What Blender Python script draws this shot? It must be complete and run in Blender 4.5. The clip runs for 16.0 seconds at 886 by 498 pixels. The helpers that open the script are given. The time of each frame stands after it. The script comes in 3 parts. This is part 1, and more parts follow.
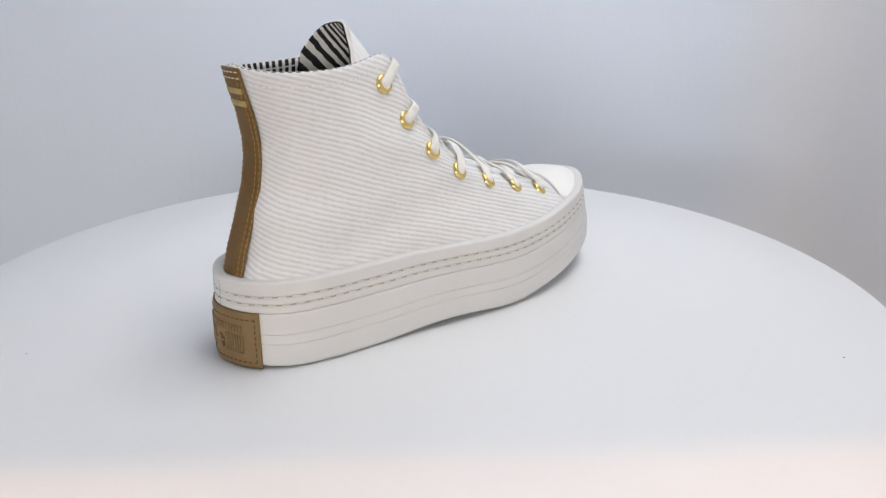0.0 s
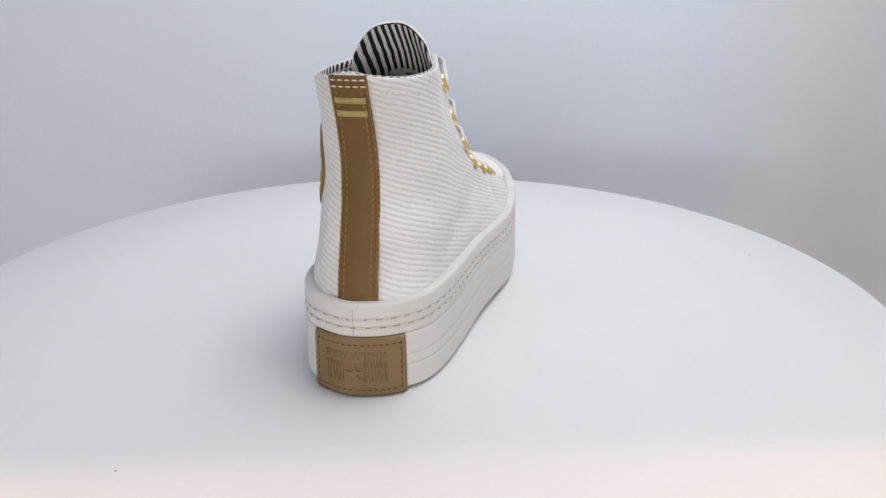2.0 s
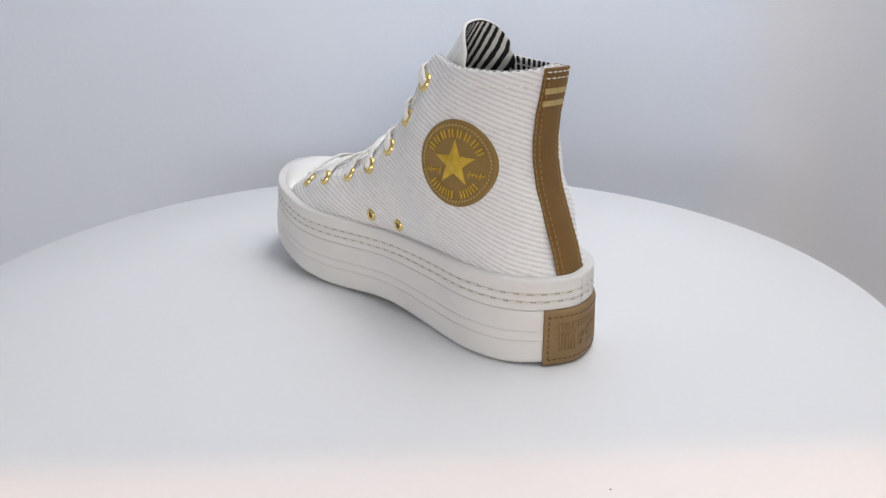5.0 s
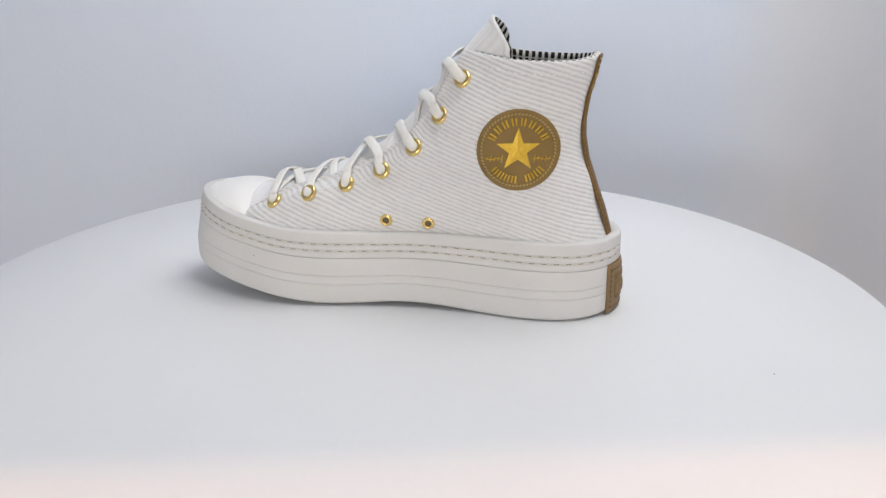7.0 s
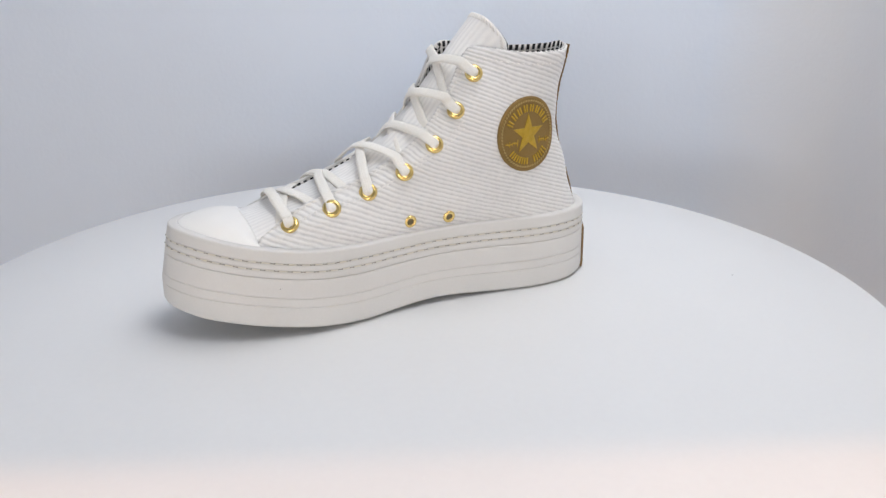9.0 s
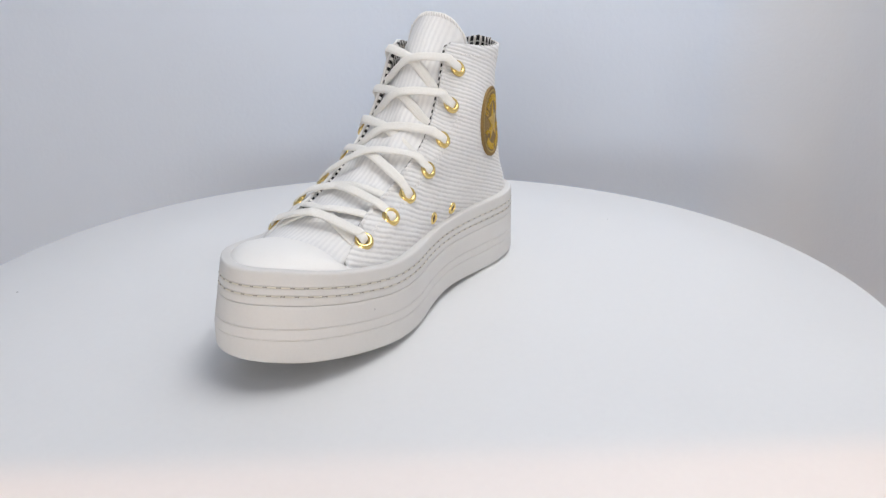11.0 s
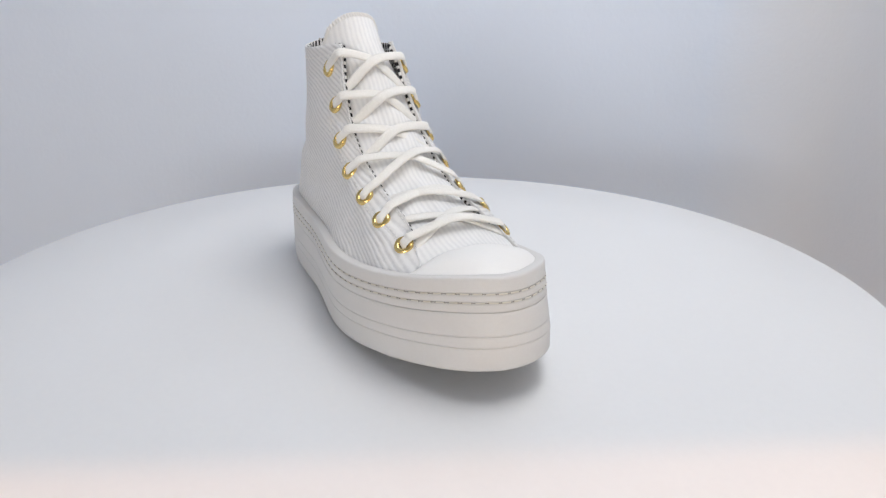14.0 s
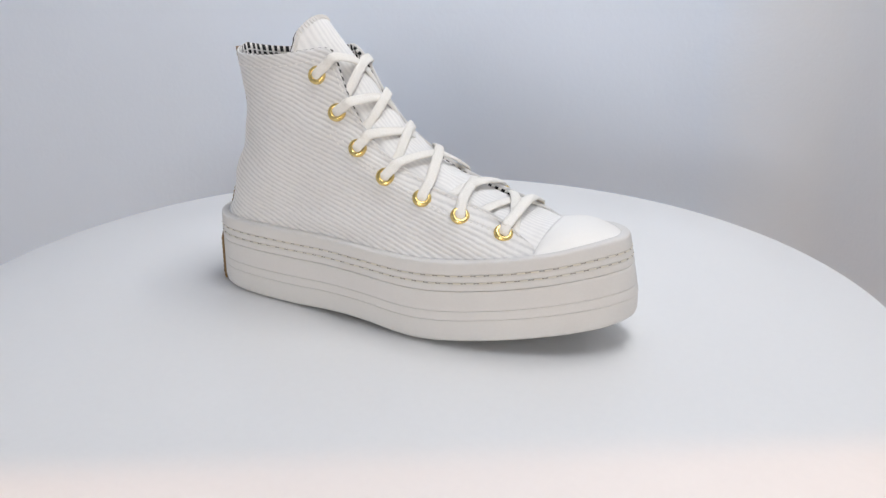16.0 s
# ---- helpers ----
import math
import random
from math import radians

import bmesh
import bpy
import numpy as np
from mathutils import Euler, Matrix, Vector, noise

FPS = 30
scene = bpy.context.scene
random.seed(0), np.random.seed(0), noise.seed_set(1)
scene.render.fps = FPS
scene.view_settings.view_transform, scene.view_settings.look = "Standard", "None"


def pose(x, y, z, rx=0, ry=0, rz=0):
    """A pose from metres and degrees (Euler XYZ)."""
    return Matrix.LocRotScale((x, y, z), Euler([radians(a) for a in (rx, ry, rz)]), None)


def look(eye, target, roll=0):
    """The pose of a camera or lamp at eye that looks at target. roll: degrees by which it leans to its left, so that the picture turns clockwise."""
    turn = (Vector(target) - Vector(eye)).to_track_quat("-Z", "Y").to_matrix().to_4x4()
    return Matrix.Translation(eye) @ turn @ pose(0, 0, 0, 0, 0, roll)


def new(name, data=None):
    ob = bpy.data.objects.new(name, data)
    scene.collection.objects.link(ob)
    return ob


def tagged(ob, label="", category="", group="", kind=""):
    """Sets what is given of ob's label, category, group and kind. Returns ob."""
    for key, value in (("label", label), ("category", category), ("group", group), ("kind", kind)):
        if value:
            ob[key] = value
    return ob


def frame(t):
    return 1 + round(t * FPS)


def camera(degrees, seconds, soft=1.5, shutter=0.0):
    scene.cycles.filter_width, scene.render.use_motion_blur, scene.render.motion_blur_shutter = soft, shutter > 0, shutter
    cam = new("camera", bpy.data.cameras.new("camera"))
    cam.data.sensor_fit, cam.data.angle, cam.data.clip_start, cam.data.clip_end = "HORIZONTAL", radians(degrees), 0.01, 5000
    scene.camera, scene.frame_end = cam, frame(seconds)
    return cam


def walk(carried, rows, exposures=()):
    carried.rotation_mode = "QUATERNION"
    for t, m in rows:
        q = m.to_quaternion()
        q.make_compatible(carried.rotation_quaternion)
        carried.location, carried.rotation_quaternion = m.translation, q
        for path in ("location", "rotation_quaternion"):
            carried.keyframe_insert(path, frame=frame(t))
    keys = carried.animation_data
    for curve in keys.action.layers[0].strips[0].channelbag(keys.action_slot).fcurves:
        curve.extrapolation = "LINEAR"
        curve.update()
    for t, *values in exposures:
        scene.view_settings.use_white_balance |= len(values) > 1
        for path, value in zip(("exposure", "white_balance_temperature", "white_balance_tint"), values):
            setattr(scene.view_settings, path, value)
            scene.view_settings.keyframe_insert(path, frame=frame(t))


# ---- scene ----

# camera on a fixed stand, half a metre from the turntable's axle
cam = camera(60.06, 16.0, soft=1.35)
CAM_POSE = pose(0, -0.4635, 0.1968, 70.12, 0, -2.78) @ pose(0, 0, 0, 0, 0, -0.15)
walk(cam, [(0, CAM_POSE), (16, CAM_POSE)], exposures=[(0, 0.49), (16, 0.49)])


def spin(t):
    """Turn of the table in degrees at t seconds."""
    return 18.3632 * (t - 8) + 0.01527 * (t - 8) ** 2


# ---------------------------------------------------------------- light
SUN_ELEVATION = radians(20)
world = bpy.data.worlds.new("daylight")
scene.world = world
world.use_nodes = True
_sky = world.node_tree.nodes.new("ShaderNodeTexSky")
_sky.sky_type, _sky.sun_disc, _sky.sun_elevation, _sky.sun_rotation = "NISHITA", False, SUN_ELEVATION, radians(180)
world.node_tree.links.new(_sky.outputs[0], world.node_tree.nodes["Background"].inputs[0])
world.node_tree.nodes["Background"].inputs[1].default_value = 0.05

# low warm sun through the window behind the camera: it reaches the near part of the disc
_sun = bpy.data.lights.new("sun", "SUN")
_sun.energy, _sun.angle, _sun.color = 1.3, radians(0.3), (1.0, 0.50, 0.22)
new("sun", _sun).matrix_world = look((0, -math.cos(SUN_ELEVATION), math.sin(SUN_ELEVATION)), (0, 0, 0))


def area_lamp(name, m, sx, sy, watts, color):
    data = bpy.data.lights.new(name, "AREA")
    data.shape, data.size, data.size_y, data.energy, data.color = "RECTANGLE", sx, sy, watts, color
    ob = new(name, data)
    ob.matrix_world = m
    return ob


# unseen lamp added as the key light from above right
area_lamp("added_top_light", pose(0.27, 0.0, 1.12, 11, 10, 0), 0.40, 0.80, 4.9, (0.995, 0.99, 0.99))
area_lamp("window_light", pose(-0.40, -1.73, 0.20, 90, 0, 0), 0.80, 0.30, 5.9, (0.925, 0.95, 1.0))

# ---------------------------------------------------------------- materials


def nodes_of(name, rough=0.6, metal=0.0, spec=0.5):
    m = bpy.data.materials.new(name)
    m.use_nodes = True
    nt = m.node_tree
    b = nt.nodes["Principled BSDF"]
    b.inputs["Roughness"].default_value = rough
    b.inputs["Metallic"].default_value = metal
    b.inputs["Specular IOR Level"].default_value = spec
    return m, nt, b


def node(nt, kind, **values):
    n = nt.nodes.new(kind)
    for k, val in values.items():
        n.inputs[k].default_value = val
    return n


def ramp(nt, fac, stops):
    r = nt.nodes.new("ShaderNodeValToRGB")
    els = r.color_ramp.elements
    for i, (p, c) in enumerate(stops):
        e = els[i] if i < 2 else els.new(p)
        e.position, e.color = p, (*c, 1)
    nt.links.new(fac, r.inputs[0])
    return r.outputs[0]


def math_node(nt, op, a, b=None):
    n = nt.nodes.new("ShaderNodeMath")
    n.operation = op
    for i, s in enumerate((a, b)):
        if s is None:
            continue
        if isinstance(s, (int, float)):
            n.inputs[i].default_value = s
        else:
            nt.links.new(s, n.inputs[i])
    return n.outputs[0]


def bump(nt, b, height, dist, strength=1.0, below=None):
    n = node(nt, "ShaderNodeBump", Strength=strength, Distance=dist)
    nt.links.new(height, n.inputs["Height"])
    if below is not None:
        nt.links.new(below, n.inputs["Normal"])
    nt.links.new(n.outputs[0], b.inputs["Normal"])
    return n.outputs[0]


def noise_of(nt, coord, scale, detail=4.0, rough=0.55):
    n = node(nt, "ShaderNodeTexNoise", Scale=scale, Detail=detail, Roughness=rough)
    nt.links.new(coord, n.inputs["Vector"])
    return n.outputs["Fac"]


def mottled(name, dark, light, rough, big, fine, relief, spec=0.4, metal=0.0):
    """A plain surface with large soft stains and fine grain."""
    m, nt, b = nodes_of(name, rough, metal, spec)
    co = nt.nodes.new("ShaderNodeTexCoord").outputs["Object"]
    f1, f2 = noise_of(nt, co, big, 3), noise_of(nt, co, fine, 5)
    mix = math_node(nt, "ADD", math_node(nt, "MULTIPLY", f1, 0.65), math_node(nt, "MULTIPLY", f2, 0.35))
    nt.links.new(ramp(nt, mix, [(0.3, dark), (0.7, light)]), b.inputs["Base Color"])
    r = math_node(nt, "ADD", math_node(nt, "MULTIPLY", f2, 0.18), rough - 0.09)
    nt.links.new(r, b.inputs["Roughness"])
    if relief:
        bump(nt, b, f2, relief)
    return m



def backdrop_tint():
    """Pale blue-grey on the back wall, which blends into a neutral white on the side wall round the corner."""
    m, nt, b = nodes_of("backdrop_tint", 0.85, 0.0, 0.2)
    co = nt.nodes.new("ShaderNodeTexCoord").outputs["Object"]
    sep = nt.nodes.new("ShaderNodeSeparateXYZ")
    nt.links.new(co, sep.inputs[0])
    side = math_node(nt, "ADD", sep.outputs["X"], math_node(nt, "MULTIPLY", noise_of(nt, co, 5, 2), 0.03))
    col = ramp(nt, side, [(0.41, (0.755, 0.83, 0.95)), (0.51, (0.85, 0.85, 0.86))])
    mot = node(nt, "ShaderNodeMix")
    mot.data_type, mot.blend_type = "RGBA", "MULTIPLY"
    mot.inputs[0].default_value = 1.0
    nt.links.new(col, mot.inputs[6])
    nt.links.new(ramp(nt, noise_of(nt, co, 3, 3), [(0.3, (0.965, 0.965, 0.965)), (0.7, (1, 1, 1))]), mot.inputs[7])
    nt.links.new(mot.outputs[2], b.inputs["Base Color"])
    bump(nt, b, noise_of(nt, co, 160, 4), 0.0003)
    return m


BACKDROP = backdrop_tint()
WALL = mottled("wall_paint", (0.74, 0.755, 0.79), (0.78, 0.79, 0.82), 0.85, 3, 160, 0.0004, 0.2)
WALL_SIDE = mottled("side_wall_paint", (0.74, 0.74, 0.74), (0.78, 0.775, 0.77), 0.85, 3, 160, 0.0004, 0.2)
# colour of the unseen floor, kept dark so little light bounces onto the wall
FLOOR_DARK = mottled("dark_floor", (0.05, 0.04, 0.03), (0.10, 0.075, 0.055), 0.5, 8, 120, 0.0005, 0.4)
DISC = mottled("disc_lacquer", (0.725, 0.73, 0.735), (0.76, 0.765, 0.77), 0.42, 4, 220, 0.00005, 0.35)
SPECK = mottled("speck_dirt", (0.10, 0.10, 0.11), (0.22, 0.22, 0.23), 0.8, 900, 3000, 0.0)
RUBBER = mottled("cream_rubber", (0.625, 0.614, 0.598), (0.67, 0.658, 0.642), 0.55, 30, 700, 0.00012, 0.35)
CAP = mottled("cap_rubber", (0.79, 0.78, 0.76), (0.83, 0.82, 0.80), 0.5, 30, 900, 0.0001, 0.4)
GROOVE = mottled("hole_seam_dark", (0.30, 0.28, 0.25), (0.42, 0.40, 0.36), 0.8, 200, 900, 0.0)
TAN = mottled("tan_leather", (0.142, 0.076, 0.021), (0.185, 0.105, 0.033), 0.46, 60, 900, 0.00025, 0.25)
TAN_LABEL = mottled("tan_rubber", (0.19, 0.118, 0.047), (0.245, 0.158, 0.069), 0.5, 60, 900, 0.0002, 0.4)
PATCH = mottled("patch_brown", (0.205, 0.128, 0.036), (0.26, 0.165, 0.052), 0.55, 70, 900, 0.00025, 0.3)
GOLD = mottled("gold_metal", (0.76, 0.55, 0.19), (0.90, 0.70, 0.30), 0.24, 150, 800, 0.0, 0.5, 1.0)
FOIL = mottled("gold_foil", (0.52, 0.33, 0.035), (0.72, 0.49, 0.075), 0.38, 250, 1100, 0.0004, 0.5, 0.75)
GOLD_THREAD = mottled("gold_thread", (0.38, 0.28, 0.10), (0.55, 0.42, 0.18), 0.6, 300, 2200, 0.0004, 0.4, 0.15)
THREAD = mottled("cream_thread", (0.66, 0.63, 0.55), (0.78, 0.75, 0.68), 0.8, 300, 2500, 0.0002, 0.2)
THREAD_TAN = mottled("tan_thread", (0.26, 0.16, 0.06), (0.36, 0.24, 0.10), 0.8, 300, 2500, 0.0002, 0.2)
THREAD_DARK = mottled("brown_thread", (0.06, 0.035, 0.014), (0.10, 0.06, 0.025), 0.8, 300, 2500, 0.0002, 0.2)
SEWING = mottled("sewing_cotton", (0.74, 0.73, 0.71), (0.82, 0.81, 0.79), 0.85, 300, 2500, 0.0002, 0.2)
PRINT = mottled("care_print", (0.40, 0.40, 0.41), (0.48, 0.48, 0.49), 0.85, 200, 1500, 0.0002, 0.2)
DARK = mottled("bore_shade_and_print", (0.10, 0.08, 0.045), (0.18, 0.145, 0.08), 0.8, 200, 900, 0.0)


def ribbed_canvas(name, slope, pitch, along="Y", across="X", shy=0.0, relief=0.7, pale=0.0):
    """Cream cotton with soft raised ribs, greyer in the furrows, and a fine weave."""
    m, nt, b = nodes_of(name, 0.9, 0.0, 0.15)
    b.inputs["Sheen Weight"].default_value = 0.15
    co = nt.nodes.new("ShaderNodeTexCoord").outputs["Object"]
    sep = nt.nodes.new("ShaderNodeSeparateXYZ")
    nt.links.new(nt.nodes.new("ShaderNodeTexCoord").outputs["UV"], sep.inputs[0])
    warp = math_node(nt, "MULTIPLY", noise_of(nt, co, 38, 2), 0.0016)
    s = math_node(nt, "ADD", sep.outputs[along], math_node(nt, "MULTIPLY", sep.outputs[across], slope))
    s = math_node(nt, "ADD", s, warp)
    s = math_node(nt, "ADD", s, math_node(nt, "MULTIPLY", noise_of(nt, co, 240, 2), 0.0008))
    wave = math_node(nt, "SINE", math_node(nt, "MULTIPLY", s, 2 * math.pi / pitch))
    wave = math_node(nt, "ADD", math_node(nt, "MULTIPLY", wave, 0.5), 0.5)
    grain = noise_of(nt, co, 1500, 3)
    pucker = noise_of(nt, co, 320, 3)
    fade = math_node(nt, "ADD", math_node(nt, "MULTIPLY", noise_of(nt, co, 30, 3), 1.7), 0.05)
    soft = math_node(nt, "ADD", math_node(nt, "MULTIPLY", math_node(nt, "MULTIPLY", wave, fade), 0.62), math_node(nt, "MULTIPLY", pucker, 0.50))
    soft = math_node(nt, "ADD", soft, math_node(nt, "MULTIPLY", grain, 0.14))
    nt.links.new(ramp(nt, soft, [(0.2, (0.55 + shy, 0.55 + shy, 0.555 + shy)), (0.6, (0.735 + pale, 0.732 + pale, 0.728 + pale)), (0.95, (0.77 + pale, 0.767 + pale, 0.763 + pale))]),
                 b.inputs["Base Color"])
    rib = math_node(nt, "ADD", wave, math_node(nt, "MULTIPLY", pucker, 0.55))
    first = bump(nt, b, rib, 0.0003, relief)
    bump(nt, b, grain, 0.0002, 0.6, first)
    return m


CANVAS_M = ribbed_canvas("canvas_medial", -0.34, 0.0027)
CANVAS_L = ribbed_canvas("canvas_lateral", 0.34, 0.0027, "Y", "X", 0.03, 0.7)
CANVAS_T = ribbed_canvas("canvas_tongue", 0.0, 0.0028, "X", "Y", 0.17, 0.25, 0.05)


def striped_lining(name, pitch, share, crossed):
    """Black and off-white woven stripes across the first texture axis, crossed by thin pale threads."""
    m, nt, b = nodes_of(name, 0.9, 0.0, 0.15)
    uv = nt.nodes.new("ShaderNodeTexCoord").outputs["UV"]
    co = nt.nodes.new("ShaderNodeTexCoord").outputs["Object"]
    sep = nt.nodes.new("ShaderNodeSeparateXYZ")
    nt.links.new(uv, sep.inputs[0])
    wob = math_node(nt, "MULTIPLY", noise_of(nt, co, 220, 2), 0.0010)
    f = math_node(nt, "FRACT", math_node(nt, "DIVIDE", math_node(nt, "ADD", sep.outputs["X"], wob), pitch))
    g = math_node(nt, "FRACT", math_node(nt, "DIVIDE", sep.outputs["Y"], 0.0045))
    black = math_node(nt, "LESS_THAN", f, share)
    cross = math_node(nt, "GREATER_THAN", g, 0.2)
    tone = math_node(nt, "MULTIPLY", black, math_node(nt, "ADD", math_node(nt, "MULTIPLY", cross, crossed), 1 - crossed))
    grain = noise_of(nt, co, 1600, 3)
    tone = math_node(nt, "ADD", tone, math_node(nt, "MULTIPLY", math_node(nt, "SUBTRACT", grain, 0.5), 0.25))
    nt.links.new(ramp(nt, tone, [(0.1, (0.74, 0.73, 0.71)), (0.9, (0.025, 0.025, 0.028))]), b.inputs["Base Color"])
    bump(nt, b, grain, 0.0003, 0.7)
    return m


LINING = striped_lining("lining_stripes", 0.0042, 0.56, 0.75)
PIPING = striped_lining("piping_stripes", 0.0044, 0.52, 0.0)
LINING_T = striped_lining("tongue_lining_stripes", 0.0034, 0.52, 0.0)


def lace_cotton():
    m, nt, b = nodes_of("lace_cotton", 0.88, 0.0, 0.15)
    b.inputs["Sheen Weight"].default_value = 0.2
    uv = nt.nodes.new("ShaderNodeTexCoord").outputs["UV"]
    co = nt.nodes.new("ShaderNodeTexCoord").outputs["Object"]
    sep = nt.nodes.new("ShaderNodeSeparateXYZ")
    nt.links.new(uv, sep.inputs[0])
    a = math_node(nt, "SINE", math_node(nt, "MULTIPLY", math_node(nt, "ADD", sep.outputs["X"], sep.outputs["Y"]), 5200))
    c = math_node(nt, "SINE", math_node(nt, "MULTIPLY", math_node(nt, "SUBTRACT", sep.outputs["X"], sep.outputs["Y"]), 5200))
    weave = math_node(nt, "MULTIPLY", a, c)
    g = noise_of(nt, co, 900, 3)
    nt.links.new(ramp(nt, g, [(0.3, (0.81, 0.795, 0.755)), (0.7, (0.86, 0.845, 0.81))]), b.inputs["Base Color"])
    bump(nt, b, math_node(nt, "ADD", weave, g), 0.00015, 0.6)
    return m


LACE = lace_cotton()

# ---------------------------------------------------------------- mesh helpers


def mesh_object(name, bm, material, smooth=True):
    bmesh.ops.recalc_face_normals(bm, faces=bm.faces)
    me = bpy.data.meshes.new(name)
    bm.to_mesh(me)
    bm.free()
    if smooth:
        me.polygons.foreach_set("use_smooth", [True] * len(me.polygons))
    me.materials.append(material)
    return new(name, me)


def part(name, bm, material, parent, label="", smooth=True):
    ob = mesh_object(name, bm, material, smooth)
    ob.parent = parent
    if label:
        tagged(ob, label)
    return ob


def spline(points, n, closed=False):
    """Catmull-Rom curve of n samples through the points."""
    p = np.array(points, float)
    k = len(p)
    out = []
    spans = k if closed else k - 1
    for i in range(n):
        s = i * spans / (n if closed else n - 1)
        j = min(int(s), spans - 1)
        f = s - j
        if closed:
            a, b, c, d = (p[(j + o) % k] for o in (-1, 0, 1, 2))
        else:
            b, c = p[j], p[j + 1]
            a = p[j - 1] if j > 0 else 2 * b - c
            d = p[j + 2] if j + 2 < k else 2 * c - b
        out.append(0.5 * (2 * b + (c - a) * f + (2 * a - 5 * b + 4 * c - d) * f ** 2 + (3 * b - a - 3 * c + d) * f ** 3))
    return np.array(out)


def even(curve, n, closed=False):
    """The curve again in n steps of equal length, and its length."""
    c = np.vstack([curve, curve[:1]]) if closed else curve
    d = np.concatenate([[0], np.cumsum(np.linalg.norm(np.diff(c, axis=0), axis=1))])
    s = np.linspace(0, d[-1], n + 1)[:-1] if closed else np.linspace(0, d[-1], n)
    return np.stack([np.interp(s, d, c[:, i]) for i in range(c.shape[1])], 1), d[-1]


MM = 0.001


def sheet(bm, grid, closed_u=False, uvs=None):
    """Faces over a grid of points in millimetres. uvs: a like grid of texture places in metres."""
    rows = [[bm.verts.new(Vector(p) * MM) for p in row] for row in grid]
    layer = bm.loops.layers.uv.verify() if uvs is not None else None
    nu = len(rows[0])
    for i in range(len(rows) - 1):
        for j in range(nu if closed_u else nu - 1):
            k = (j + 1) % nu
            idx = ((i, j), (i, k), (i + 1, k), (i + 1, j))
            try:
                f = bm.faces.new([rows[a][b] for a, b in idx])
            except ValueError:
                continue
            if layer is not None:
                for lp, (a, b) in zip(f.loops, idx):
                    lp[layer].uv = uvs[a][b]
    return rows


def slab(bm, outer, inner, uvs=None):
    """A closed thin shell between two like grids."""
    a, b = sheet(bm, outer, uvs=uvs), sheet(bm, inner, uvs=uvs)
    nv, nu = len(a), len(a[0])
    for j in range(nu - 1):
        bm.faces.new((a[0][j], a[0][j + 1], b[0][j + 1], b[0][j]))
        bm.faces.new((a[-1][j], b[-1][j], b[-1][j + 1], a[-1][j + 1]))
    for i in range(nv - 1):
        bm.faces.new((a[i][0], b[i][0], b[i + 1][0], a[i + 1][0]))
        bm.faces.new((a[i][-1], a[i + 1][-1], b[i + 1][-1], b[i][-1]))


def normals(grid):
    g = np.array(grid, float)
    du, dv = np.gradient(g, axis=1), np.gradient(g, axis=0)
    n = np.cross(du, dv)
    return n / np.maximum(np.linalg.norm(n, axis=2, keepdims=True), 1e-9)


def sweep(bm, path, ups, wide, thick, sides=10, flat=2.6):
    """A flattened cord along a path (mm), its broad side facing the ups."""
    path = np.array(path, float)
    tan = np.gradient(path, axis=0)
    tan /= np.linalg.norm(tan, axis=1, keepdims=True)
    grid, uvs = [], []
    run = np.concatenate([[0], np.cumsum(np.linalg.norm(np.diff(path, axis=0), axis=1))])
    for p, t, up, r in zip(path, tan, ups, run):
        side = np.cross(t, up)
        side /= np.linalg.norm(side)
        nrm = np.cross(side, t)
        ring, uvr = [], []
        for k in range(sides):
            a = 2 * math.pi * k / sides
            ca, sa = math.cos(a), math.sin(a)
            ca = math.copysign(abs(ca) ** (2 / flat), ca)
            sa = math.copysign(abs(sa) ** (2 / flat), sa)
            ring.append(p + side * ca * wide / 2 + nrm * sa * thick / 2)
            uvr.append((r * MM, k / sides * 2 * wide * MM))
        grid.append(ring)
        uvs.append(uvr)
    rows = sheet(bm, grid, True, uvs)
    bm.faces.new(rows[0][::-1])
    bm.faces.new(rows[-1])


# ---------------------------------------------------------------- the room
FLOOR_Z = -0.75


def box(x0, x1, y0, y1, z0, z1, bm=None):
    bm = bm or bmesh.new()
    made = bmesh.ops.create_cube(bm, size=1)["verts"]
    for w in made:
        w.co = Vector((x0 if w.co.x < 0 else x1, y0 if w.co.y < 0 else y1, z0 if w.co.z < 0 else z1))
    return bm


def wall(name, b, label, material=None):
    tagged(mesh_object(name, b, material or WALL, False), label, "wall", kind="structure")


BACK, RIGHT, LEFT, FRONT, TOP = 0.55, 0.50, -1.30, -1.75, 1.50
WIN_X0, WIN_X1, WIN_Z0, WIN_Z1 = -0.85, 0.42, -0.70, 0.607
tagged(mesh_object("floor", box(LEFT, RIGHT, FRONT, BACK, FLOOR_Z - 0.05, FLOOR_Z), FLOOR_DARK, False),
       "unseen floor, dark brown to cut bounce light on the wall", "floor", kind="structure")


